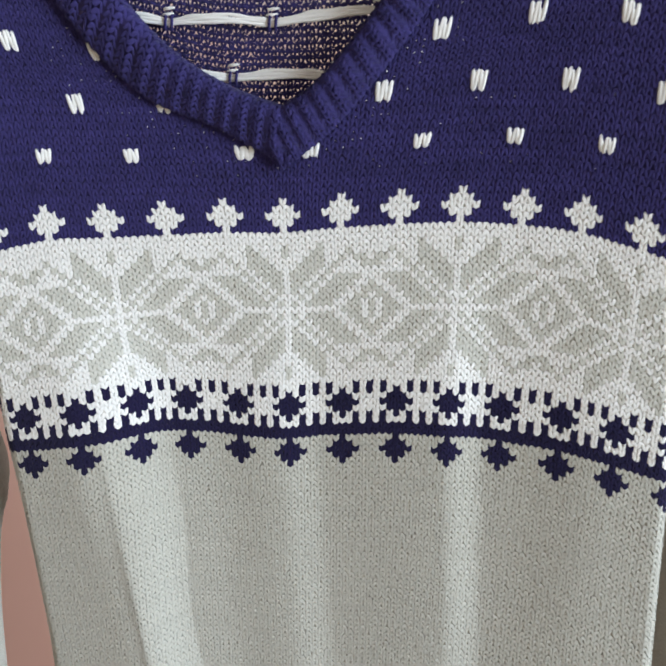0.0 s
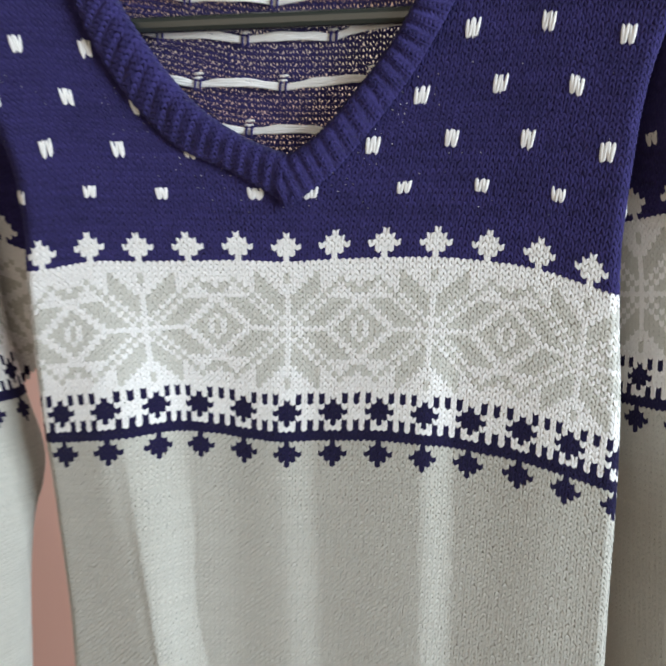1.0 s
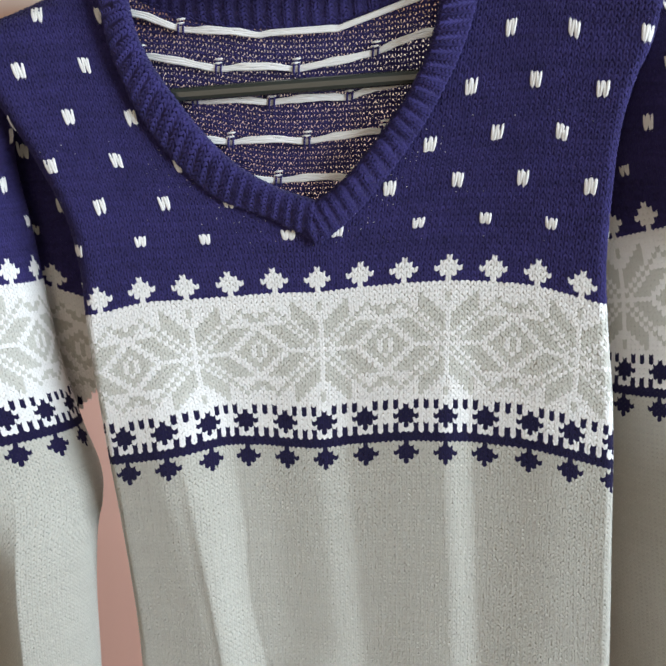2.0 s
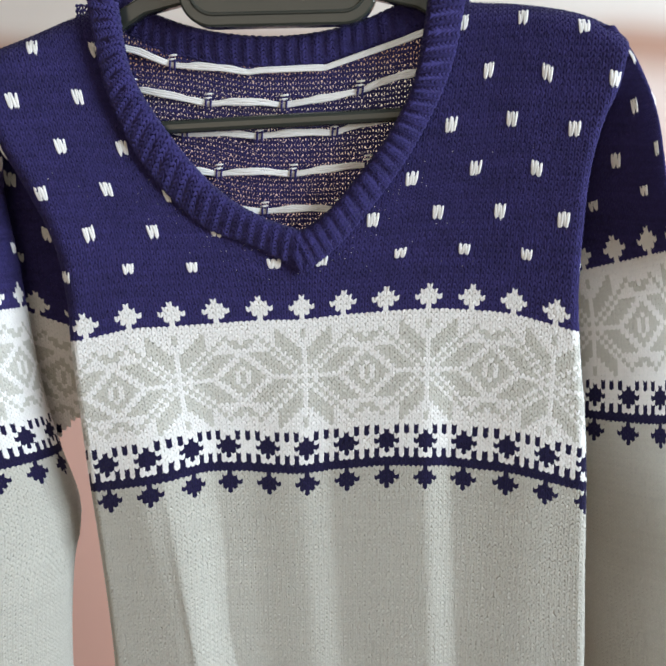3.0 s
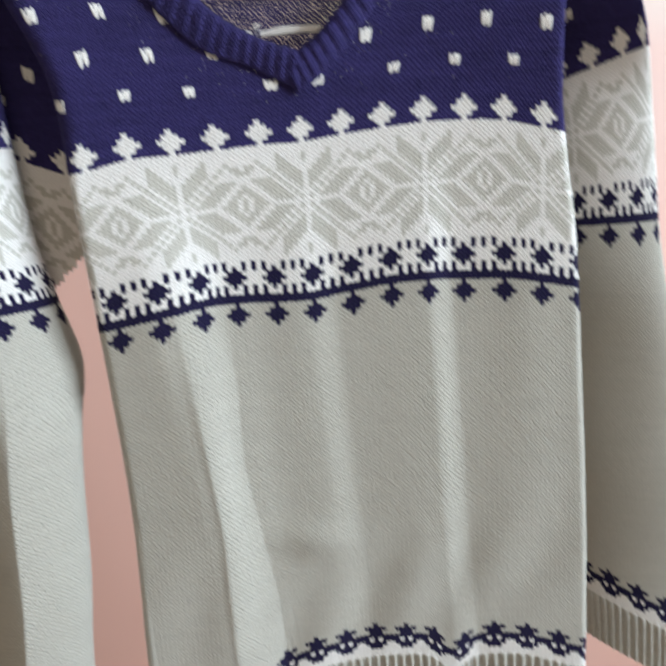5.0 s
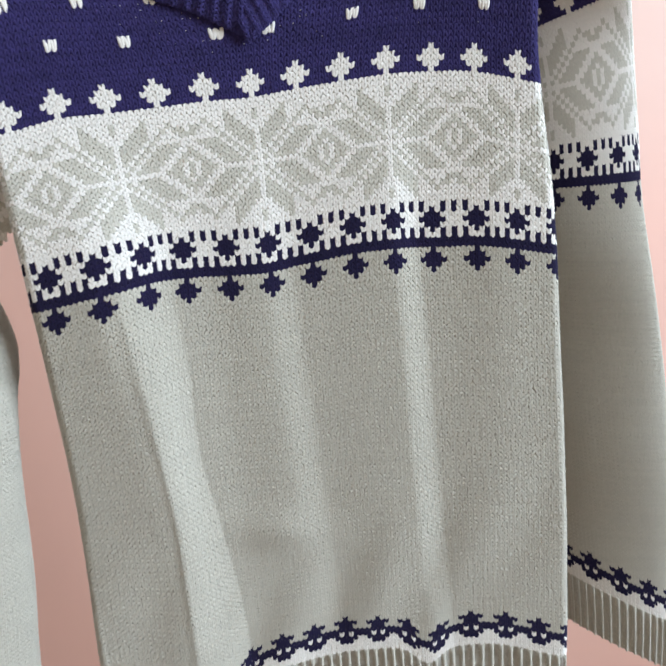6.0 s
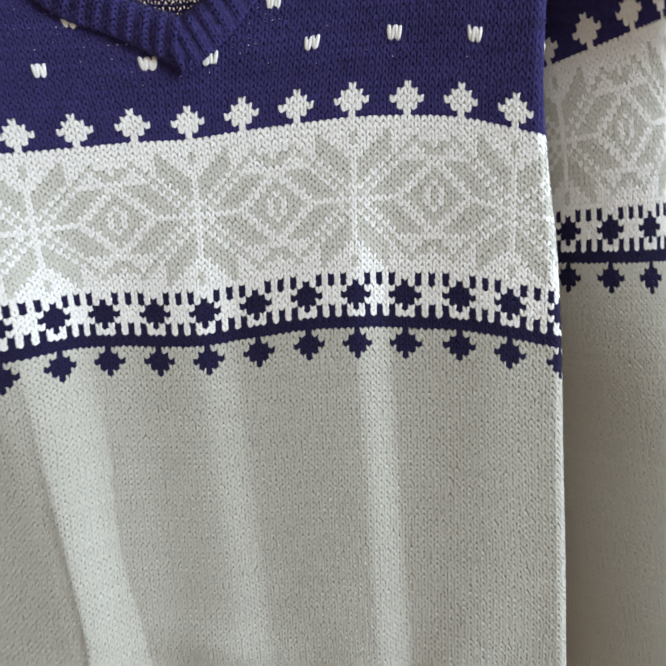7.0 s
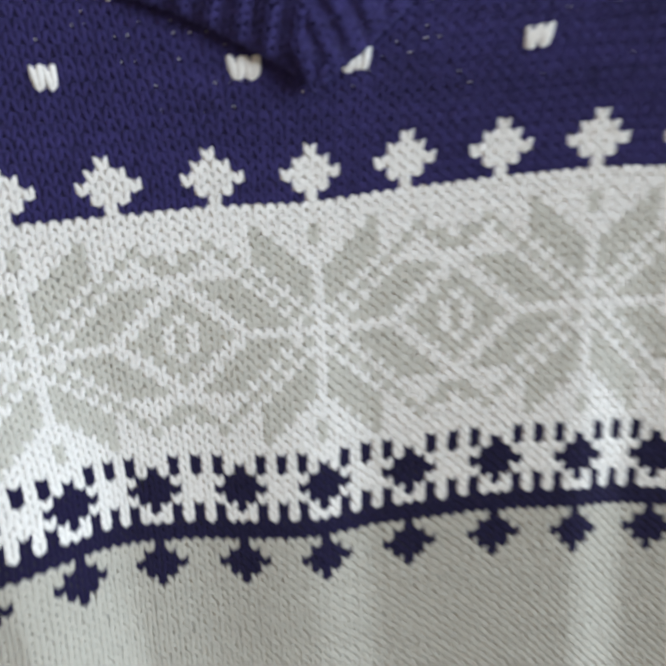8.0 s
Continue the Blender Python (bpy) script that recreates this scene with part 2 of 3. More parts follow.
def pieces(c, k, yarn, motif):
    """A number for each connected patch of stitches of one yarn and motif kind."""
    kind = {}
    for i, key in enumerate(zip(c.tolist(), k.tolist())):
        kind[key] = (i, int(yarn[i]), int(motif[i]) // 1000)
    label, groups = {}, []
    for start, (i, y, m) in kind.items():
        if start in label:
            continue
        group, todo = [], [start]
        label[start] = len(groups)
        while todo:
            a, b = todo.pop()
            group.append(kind[(a, b)][0])
            for d in ((1, 0), (-1, 0), (0, 1), (0, -1), (1, 1), (1, -1), (-1, 1), (-1, -1)):
                q = (a + d[0], b + d[1])
                if q in kind and q not in label and kind[q][1:] == (y, m):
                    label[q] = len(groups)
                    todo.append(q)
        groups.append((y, m, np.array(group)))
    return groups


def patch_mesh(name, pos, c, k, legs, yarn, parent, under=None, loose=False):
    """Stitches and the cloth behind them as one connected mesh: the legs rise from the corners of the cloth."""
    n, sides = legs.shape[:2]
    corner = np.stack([np.stack([c + a, k + b], -1) for a, b in ((0, 0), (1, 0), (1, 1), (0, 1))], 1)
    flat, where = np.unique(corner.reshape(-1, 2), axis=0, return_inverse=True)
    where = where.reshape(n, 4)
    p, normal = shape_at(pos, flat[:, 0] - 0.5, flat[:, 1] - 0.5)
    base = p - normal * 0.00032
    cloth = np.concatenate([where[:, [0, 2, 1]], where[:, [0, 3, 2]]])
    if under is not None:
        # the ground goes on behind the small motifs
        quad = np.concatenate([shape_at(pos, under[0] + a, under[1] + b)[0] for a, b in ((-0.5, -0.5), (0.5, -0.5), (0.5, 0.5), (-0.5, 0.5))])
        quad = quad - np.tile(shape_at(pos, under[0], under[1])[1], (4, 1)) * 0.0002
        m = len(under[0])
        i = np.arange(m)[:, None] + len(base)
        cloth = np.concatenate([cloth, np.hstack([i, i + 2 * m, i + m]), np.hstack([i, i + 3 * m, i + 2 * m])])
        base = np.concatenate([base, quad])
    if loose:
        verts = np.concatenate([base, legs.reshape(-1, 3)])
        faces = (len(base) + np.arange(n * sides)[:, None, None] * 11 + LEG_TRIS[None]).reshape(-1, 3)
        return mesh_object(name, verts, np.concatenate([cloth, faces]), [YARNS[yarn]], None, parent)
    own = len(base) + (np.arange(n * sides) * 10).reshape(n, sides, 1, 1)
    tris = np.broadcast_to(LEG_TRIS[None, None], (n, sides, *LEG_TRIS.shape))
    top = where[:, :2] if sides == 2 else where[:, :1]
    faces = np.where(tris == 10, top[:, :, None, None], tris + own).reshape(-1, 3)
    verts = np.concatenate([base, legs[:, :, :10].reshape(-1, 3)])
    return mesh_object(name, verts, np.concatenate([cloth, faces]), [YARNS[yarn]], None, parent)


def knit(parent, names, pos, c, k, yarn, motif, seed, labels):
    """A knitted piece: its navy, cream and grey grounds as parts, and every motif as a mesh under its ground."""
    navy = (yarn == NAVY)[:, None]
    legs = stitches(pos, c, k, seed, thick=np.where(navy, 0.00034, 0.00019), wide=np.where(navy, 0.205, 0.232))
    grounds = {}
    for y, m, pick in sorted(pieces(c, k, yarn, motif), key=lambda g: (g[1], -len(g[2]))):
        if m == 0 and y not in grounds:
            small = motif // 1000 == 2
            under = (c[small].astype(float), k[small].astype(float)) if y == NAVY and small.any() else None
            grounds[y] = tagged(patch_mesh(names[y], pos, c[pick], k[pick], legs[pick], y, parent, under), labels[y])
            continue
        home = {1: NAVY, 2: NAVY, 6: GREY, 7: GREY}.get(m, CREAM)
        title = MOTIFS.get(m, "inlay")
        if m == 0 and len(pick) > 60:
            title = "ribbed_edge" if y == GREY else "pale_edge"
            tagged(patch_mesh(title, pos, c[pick], k[pick], legs[pick], y, parent))
            continue
        if m == 2:
            tall = np.where(motif[pick] >= 2100, 2.3, 1.6)
            strokes = stitches(pos, c[pick], k[pick], seed + int(pick[0]), tall=tall)
            patch_mesh(title, pos, c[pick], k[pick], strokes, y, grounds[home], None, True)
            continue
        patch_mesh(title, pos, c[pick], k[pick], legs[pick], y, grounds[home])
    return grounds


def purl_mesh(name, pos, c, k, seed, parent):
    """The wrong side of knitting: rows of arched bars over thin legs, with small holes between."""
    bars = stitches(pos, c, k, seed, purl=True, thick=0.0009)
    legs = stitches(pos, c, k, seed + 1, thick=0.0006) + np.array([0, 0.0016, 0])
    every = np.concatenate([bars.reshape(-1, 11, 3), legs.reshape(-1, 11, 3)])
    faces = (np.arange(len(every))[:, None, None] * 11 + LEG_TRIS[None]).reshape(-1, 3)
    return tagged(mesh_object(name, every.reshape(-1, 3), faces, [YARNS[NAVY]], None, parent), kind="stuff")


# ---- the room ----
def slab(name, lo, hi, material):
    ob = part(name, box_bm(lo, hi), material, None)
    return tagged(ob, kind="structure")


slab("floor", (-1.9, -2.7, -0.12), (2.4, 1.45, 0.0), FLOOR)
slab("ceiling", (-1.9, -2.7, 2.6), (2.4, 1.45, 2.72), CEILING)
slab("wall_back", (-1.9, 1.25, 0.0), (2.4, 1.40, 2.6), PINK)
slab("wall_left", (-1.9, -2.55, 0.0), (-1.75, 1.25, 2.6), BOUNCE_WALL)


def window_wall(name, across, place, lo, hi, a0, a1, z0, z1, material):
    """A wall with one window opening through it, of four blocks in one mesh, and a frame with a pane."""
    bm = bmesh.new()
    blocks = [((lo, 0.0), (a0, 2.6)), ((a1, 0.0), (hi, 2.6)), ((a0, 0.0), (a1, z0)), ((a0, z1), (a1, 2.6))]
    for (u0, w0), (u1, w1) in blocks:
        one = box_bm((u0, place[0], w0), (u1, place[1], w1)) if across == "x" else box_bm((place[0], u0, w0), (place[1], u1, w1))
        tmp = bpy.data.meshes.new("block")
        one.to_mesh(tmp)
        one.free()
        bm.from_mesh(tmp)
        bpy.data.meshes.remove(tmp)
    return tagged(part(name, bm, material, None), kind="structure")


window_wall("wall_right", "y", (2.25, 2.4), -2.55, 1.25, -1.35, 0.12, 1.15, 2.5, BOUNCE_WALL)
# unseen opening in the front wall, added to go with the warm fill
window_wall("wall_front", "x", (-2.7, -2.55), -1.9, 2.4, -1.4, 0.2, 1.0, 2.4, BOUNCE_WALL)


# ---- the pullover ----
sweater = tagged(new("sweater"), "navy cream and grey knitted V-neck pullover on a hanger", "sweater")
STITCH, ROW, MID = 0.00442, 0.00425, -0.067
droop = knots([(-60, -0.02), (-44, -0.016), (-40, -0.014), (-32, -0.008), (-24, -0.005), (-16, -0.003), (-8, -0.001), (0, 0.0), (8, 0.004),
               (16, 0.007), (24, 0.009), (32, 0.008), (40, 0.005), (48, -0.006), (52, -0.011), (62, -0.02)])
wave = knots([(-60, 0.009), (-40, 0.012), (-32, 0.007), (-24, 0.005), (-16, 0.007), (-8, 0.0035), (0, -0.0005), (8, 0.0005), (16, 0.0035), (24, -0.0005),
              (32, 0.0005), (40, 0.0015), (52, 0.003)])
hem_dip = knots([(-60, 0.0), (-44, 0.002), (-36, -0.016), (-18, -0.028), (-8, -0.006), (4, 0.0), (14, 0.0), (22, -0.006), (27, -0.022), (33, -0.01), (42, -0.006), (56, -0.012)])
edge_right = knots([(1.7, 0.165), (1.4, 0.162), (1.365, 0.163), (1.293, 0.171), (1.237, 0.175), (1.164, 0.178), (1.06, 0.183), (0.9, 0.187), (0.7, 0.187)])
edge_left = knots([(1.7, -0.264), (1.365, -0.264), (1.29, -0.259), (1.2, -0.255), (1.05, -0.251), (0.9, -0.255), (0.7, -0.256)])
arm_right = knots([(1.30, 0.162), (1.405, 0.160), (1.455, 0.161), (1.50, 0.164), (1.54, 0.173), (1.56, 0.181), (1.60, 0.190), (1.65, 0.20)])
arm_left = knots([(1.30, -0.266), (1.40, -0.266), (1.445, -0.272), (1.495, -0.292), (1.535, -0.313), (1.58, -0.330), (1.65, -0.335)])
shoulder_top = knots([(-0.40, 1.55), (-0.345, 1.580), (-0.325, 1.594), (-0.298, 1.604), (-0.278, 1.612), (-0.25, 1.624), (-0.225, 1.633), (-0.1, 1.645), (0.061, 1.632),
                      (0.131, 1.624), (0.164, 1.614), (0.188, 1.598), (0.21, 1.57)])


def smooth(x, a, b):
    t = np.clip((x - a) / (b - a), 0, 1)
    return t * t * (3 - 2 * t)


def ridge(x, width):
    return np.exp(-(x / width) ** 2)


# row corrections, sideways (shift) and downwards (slump), fitted to motif places in camera view
SHIFT = [(-34, knots([(-60, 0.003), (-36, 0.0029), (-24, -0.0026), (-12, -0.002), (0, 0.001), (12, 0.004), (24, 0.0035), (36, 0.0003), (48, -0.0014), (62, -0.002)])),
         (-16, knots([(-60, 0.004), (-36, 0.0036), (-24, 0.0016), (-12, 0.0), (0, 0.0005), (12, 0.0025), (24, 0.0024), (36, -0.0004), (48, -0.0022), (62, -0.002)])),
         (0, knots([(-60, -0.0055), (-40, -0.0056), (-24, -0.005), (-16, -0.003), (-8, -0.001), (8, -0.0004), (24, 0.0009), (32, 0.001), (40, -0.0005), (48, -0.0026), (62, -0.003)])),
         (15, knots([(-60, -0.002), (-36, -0.002), (-24, -0.0016), (-12, 0.0004), (0, 0.0015), (12, 0.0021), (24, 0.0008), (36, 0.0006), (48, -0.0035), (62, -0.004)])),
         (30, knots([(-60, -0.002), (-40, -0.0018), (-32, -0.0012), (-24, 0.0029), (-16, 0.0022), (-8, 0.002), (0, 0.001), (16, 0.0015), (32, 0.0012), (40, -0.0005), (48, -0.0046), (62, -0.005)]))]
SLUMP = [(-34, knots([(-60, 0.005), (-36, 0.002), (-24, -0.007), (-12, -0.009), (12, -0.009), (24, -0.006), (36, -0.0013), (48, -0.0012), (62, 0.0)])),
         (-25, knots([(-60, 0.008), (-42, 0.0066), (-30, 0.0006), (-18, -0.009), (0, -0.009), (18, -0.0085), (30, -0.0016), (42, 0.003), (62, 0.004)])),
         (-16, knots([(-60, 0.010), (-36, 0.0078), (-24, 0.0016), (-12, -0.001), (12, -0.001), (24, 0.0009), (36, 0.0036), (48, 0.0062), (62, 0.007)])),
         (0, knots([(-60, 0.0), (-40, 0.0006), (-32, 0.0016), (-24, -0.0004), (-8, -0.0011), (0, -0.0017), (16, -0.0014), (32, -0.0002), (40, 0.0), (48, 0.003), (62, 0.004)])),
         (15, knots([(-60, 0.002), (-36, 0.0019), (-24, 0.0008), (-12, 0.0019), (0, 0.0016), (12, -0.0003), (24, 0.0), (36, 0.0022), (48, 0.004), (62, 0.005)])),
         (30, knots([(-60, -0.006), (-40, -0.0050), (-32, -0.0006), (-24, 0.0014), (-16, -0.0030), (-8, -0.0032), (0, -0.0006), (8, -0.0014), (16, -0.0026), (24, 0.0007), (32, -0.0015), (40, -0.0007), (48, 0.0043), (62, 0.005)]))]


def drawn(rows, c, k):
    """The blend of the two row curves that k lies between."""
    at = np.array([r[0] for r in rows], float)
    k = np.clip(k, at[0], at[-1])
    total = 0
    for i, (row, curve) in enumerate(rows):
        before = at[i - 1] if i else row - 1.0
        after = at[i + 1] if i + 1 < len(rows) else row + 1.0
        weight = np.where(k <= row, np.clip((k - before) / (row - before), 0, 1), np.clip((after - k) / (after - row), 0, 1))
        total = total + curve(c) * weight * weight * (3 - 2 * weight)
    return total


def front_pos(c, k):
    c, k = np.broadcast_arrays(np.asarray(c, float), np.asarray(k, float))
    low = smooth(k, 10, 30)
    hem = smooth(k, 60, 118)
    z = 1.390 + droop(c) * (1 - 0.45 * hem) * (1 - 0.75 * smooth(c, 40, 48) * smooth(-k, 4, 18)) + wave(c) * low * (1 - hem) + hem_dip(c) * hem - ROW * k
    x = MID + c * STITCH - 0.004 * ridge(c - 31, 9) * low
    up = np.clip(-k, 0, 60)
    x = x - 0.00095 * up * smooth(-c, 0, 12) + 0.00046 * up * smooth(c, 0, 12) * (1 - 0.5 * smooth(c, 25, 50))
    fade = 1 - smooth(k, 45, 90)
    x = x + drawn(SHIFT, c, k) * fade
    z = z + drawn(SLUMP, c, k) * fade
    u = (c - 4) / 48
    y = 0.476 - 0.024 * u * u
    # drapes below the pale band
    fall = smooth(k, 0, 36)
    side = smooth(k, 14, 46)
    lower = smooth(k, 72, 112)
    lean = c - 0.05 * np.clip(k - 36, 0, None)
    sway = c - 0.115 * np.clip(k - 38, 0, 46)
    q = np.clip((sway + 30) / (10.5 - 2 * smooth(k, 50, 72) + 4 * lower), 0, 1)
    q = q - 0.05 * np.sin(2 * np.pi * q) * (1 - lower)
    drop = q
    crisp = smooth(k, 34, 62)
    y = y - 0.0205 * ((1 - drop) * crisp + (1 - smooth(lean, -34, -18)) * (1 - crisp)) * fall + 0.0008 * np.clip(-31 - lean, 0, 20) * fall * (1 - side) + 0.0008 * ridge(sway + 31, 1.6) * fall
    y = y + 0.021 * np.clip((-29.5 - sway) / 18, 0, 1) * side
    x = x + 0.008 * (1 - smooth(lean, -30, -17)) * smooth(k, 8, 34)
    y = y - 0.0068 * smooth(lean, -4, 24) * (1 - smooth(lean, 23, 30)) * fall
    y = y - 0.0045 * smooth(lean, -14, -2) * (1 - smooth(lean, -2, 5)) * fall * (1 - 0.6 * lower)
    y = y - 0.003 * ridge(c - 44, 8) * fall
    y = y - 0.0045 * ridge(k - 92 - 0.2 * (c + 4), 4.5) * ridge(c + 4, 10)
    y = y + 0.0012 * np.sin(0.33 * c + 0.05 * k) * lower + 0.0008 * np.sin(0.21 * k + 0.4 * c) * lower
    # the sides turn back
    w = smooth(k, -6, 6)
    right, left = arm_right(z) * (1 - w) + edge_right(z) * w, arm_left(z) * (1 - w) + edge_left(z) * w
    for edge, sign in ((right, 1), (left, -1)):
        curl = 0.008 if sign > 0 else 0.008 + 0.008 * (1 - w)
        past = np.clip(sign * (x - edge) + curl, 0, None) / curl
        bend = np.minimum(past, 2.0)
        x = np.where(past > 0, edge + sign * curl * (np.sin(bend) - 1), x)
        y = y + curl * (1 - np.cos(bend))
    # the shoulders roll over to the back
    over = z - (shoulder_top(x) - 0.018)
    turn = np.clip(over, 0, None) / 0.018
    z = np.where(over > 0, shoulder_top(x) - 0.018 + 0.018 * np.sin(np.minimum(turn, 2.2)), z)
    y = y + 0.018 * (1 - np.cos(np.minimum(turn, 2.2))) + 0.00018 * np.clip(-k - 25, 0, None)
    return np.stack([x, y, z], -1)


# neck line: inner and outer edge of the ribbed band, from the point of the V upwards
NECK_R_IN = [(-0.080, 1.446), (-0.046, 1.467), (-0.011, 1.507), (0.012, 1.540), (0.028, 1.578), (0.037, 1.632)]
NECK_R_OUT = [(-0.066, 1.4160), (-0.032, 1.444), (0.005, 1.488), (0.033, 1.531), (0.055, 1.580), (0.066, 1.636)]
NECK_L_IN = [(-0.056, 1.4505), (-0.099, 1.465), (-0.138, 1.491), (-0.175, 1.537), (-0.199, 1.582), (-0.206, 1.634)]
NECK_L_OUT = [(-0.061, 1.4170), (-0.105, 1.4405), (-0.150, 1.4605), (-0.192, 1.508), (-0.217, 1.566), (-0.228, 1.640)]


def along(points, t):
    """Smooth place on a polyline at t in 0..1."""
    s = np.linspace(0, 1, len(points))
    return np.stack([knots(list(zip(s, [p[i] for p in points])))(t) for i in (0, 1)], -1)


def inside_neck(x, z):
    t = np.linspace(0, 1, 60)
    right = (along(NECK_R_IN, t) + along(NECK_R_OUT, t)) / 2
    left = (along(NECK_L_IN, t) + along(NECK_L_OUT, t)) / 2
    xr, xl = np.interp(z, right[:, 1], right[:, 0]), np.interp(z, left[:, 1], left[:, 0])
    return (z > 1.4345) & (x < xr) & (x > xl)


HEM = 118
cs, ks = np.meshgrid(np.arange(-60, 63), np.arange(-64, HEM + 22))
cs, ks = cs.ravel(), ks.ravel()
place = front_pos(cs, ks)
rolled = (1.390 + droop(cs) - ROW * ks) - (shoulder_top(place[:, 0]) - 0.018) > 0.030
keep = ~inside_neck(place[:, 0], place[:, 2]) & ~rolled
step = np.linalg.norm(front_pos(cs + 0.5, ks) - front_pos(cs - 0.5, ks), axis=-1)
keep &= step > 0.0022
cs, ks = cs[keep], ks[keep]
yarn, motif = chart(cs, ks, HEM, shift=-2)


def front_rib_pos(c, k):
    p = front_pos(c, k)
    deep = smooth(np.asarray(k, float), HEM + 8, HEM + 10)
    p[..., 1] += 0.0016 * np.cos(np.asarray(c) * math.pi) * deep
    return p


front = knit(sweater, {NAVY: "front_yoke", CREAM: "snowflake_band", GREY: "front_body", MIST: "inlay"}, front_rib_pos, cs, ks, yarn, motif, 1,
             {NAVY: "navy knitted yoke with cream specks", CREAM: "cream knitted band with grey snowflakes", GREY: "plain light grey knitted front", MIST: ""})


def band_mesh(name, inner, outer, y_at, ribs, bulge, parent, label="", rows=8, seed=3, clip=0):
    """A ribbed band between two edges, rounded across: raised columns of stitches with sunk ones between."""
    count = ribs * 2

    def pos(c, k):
        c, k = np.broadcast_arrays(np.asarray(c, float), np.asarray(k, float))
        t, q = np.clip(c / count, 0, 1), np.clip(k / rows, 0, 1)
        a, b = along(inner, t), along(outer, t)
        xz = a + (b - a) * q[..., None]
        arch = np.sin(np.pi * q ** 0.7) ** 0.6
        rib = 0.5 + 0.5 * np.cos(np.pi * (c - 0.5))
        y = y_at(xz[..., 0], xz[..., 1]) - bulge * arch - 0.0016 * rib * (0.35 + 0.65 * arch) + 0.010 * np.clip(-k, 0, 2)
        return np.stack([xz[..., 0], y, xz[..., 1]], -1)
    c, k = np.meshgrid(np.arange(0, count), np.arange(-1, rows))
    c, k = c.ravel() + 0.5, k.ravel() + 0.5
    if clip:
        ok = clip * (pos(c, k)[:, 0] + 0.0665) > -0.0042
        c, k = c[ok], k[ok]
    legs = stitches(pos, c, k, seed)
    flip = shape_at(pos, np.array([count / 2.0]), np.array([rows / 2.0]))[1][0, 1] > 0
    if flip:
        legs = stitches(lambda a, b: pos(count - a, b), count - c, k, seed)
        return tagged(patch_mesh(name, lambda a, b: pos(count - a, b), count - c, k, legs, NAVY, parent), label)
    return tagged(patch_mesh(name, pos, c, k, legs, NAVY, parent), label)


def neck_y(x, z):
    u = (x - MID) / STITCH / 48
    return 0.472 - 0.018 * u * u + 0.02 * np.clip(z - 1.60, 0, 1)


band_mesh("neckband", NECK_R_IN, NECK_R_OUT, neck_y, 23, 0.0045, sweater, "navy ribbed V-neck edge", clip=1)
band_mesh("neckband", NECK_L_IN, NECK_L_OUT, neck_y, 23, 0.0045, sweater, "navy ribbed V-neck edge", clip=-1)
BACK_LOW = [(-0.235, 1.634), (-0.207, 1.613), (-0.173, 1.597), (-0.132, 1.588), (-0.089, 1.585), (-0.047, 1.587), (-0.005, 1.598), (0.037, 1.614), (0.07, 1.636)]
BACK_TOP = [(-0.225, 1.662), (-0.198, 1.637), (-0.170, 1.623), (-0.132, 1.613), (-0.089, 1.609), (-0.047, 1.612), (-0.008, 1.622), (0.030, 1.640), (0.06, 1.662)]
band_mesh("neckband", BACK_TOP, BACK_LOW, lambda x, z: 0.496 + 0 * x, 30, 0.004, sweater, "navy ribbed back neck edge")


rng = np.random.default_rng(17)
near = (ks < -5) & (ks > -30) & (motif == 0)
pc, pk = cs[near], ks[near]
pp, pn = shape_at(front_pos, pc + 0.5, pk + 0.2)
t = np.linspace(0, 1, 60)
rim = np.concatenate([along(NECK_R_OUT, t), along(NECK_L_OUT, t)])
far = np.sqrt(((pp[:, None, [0, 2]] - rim[None]) ** 2).sum(-1)).min(1)
pick = rng.random(len(pc)) < 0.40 * np.exp(-(far / 0.018) ** 2) * (0.4 + 0.6 * (np.sin(pk * 2.4) > 0)) + 0.020
pp, pn = pp[pick] + pn[pick] * 0.0004, pn[pick]
size = rng.uniform(0.00018, 0.00042, len(pp))[:, None]
octa = np.array([(1, 0, 0), (-1, 0, 0), (0, 0.6, 0), (0, -0.6, 0), (0, 0, 1.2), (0, 0, -1.2)])
beads = (pp[:, None] + octa[None] * size[:, None]).reshape(-1, 3)
faces = np.array([(0, 2, 4), (2, 1, 4), (1, 3, 4), (3, 0, 4), (2, 0, 5), (1, 2, 5), (3, 1, 5), (0, 3, 5)])
faces = (np.arange(len(pp))[:, None, None] * 6 + faces[None]).reshape(-1, 3)
tagged(mesh_object("loose_fibres", beads, faces, [YARNS[CREAM]], None, sweater), "pale yarn glimpsed between navy stitches", kind="stuff")

# the back: its wrong side shows inside the neck, open-knit so that light comes through
back_sag = knots([(-60, 0.016), (-32, 0.012), (-16, 0.002), (-4, -0.001), (8, 0.0), (20, 0.012), (40, 0.02), (60, 0.02)])


def back_pos(c, k):
    c, k = np.broadcast_arrays(np.asarray(c, float), np.asarray(k, float))
    z = 1.402 + back_sag(c) - 0.0041 * k
    x = MID - c * 0.0047
    y = 0.494 + 0 * c
    return np.stack([x, y, z], -1)


def back_inside(c, k):
    p = back_pos(-c, k)
    return p


bc, bk = np.meshgrid(np.arange(-38, 30), np.arange(-60, -4))
bc, bk = bc.ravel(), bk.ravel()
bp = back_inside(bc, bk)
low_edge = along(BACK_LOW, np.linspace(0, 1, 80))
okay = bp[:, 2] < np.interp(bp[:, 0], low_edge[:, 0], low_edge[:, 1]) + 0.004
bc, bk = bc[okay], bk[okay]
back = tagged(purl_mesh("back_panel_inside", back_inside, bc, bk, 5, sweater), "navy wrong side of the knitted back")


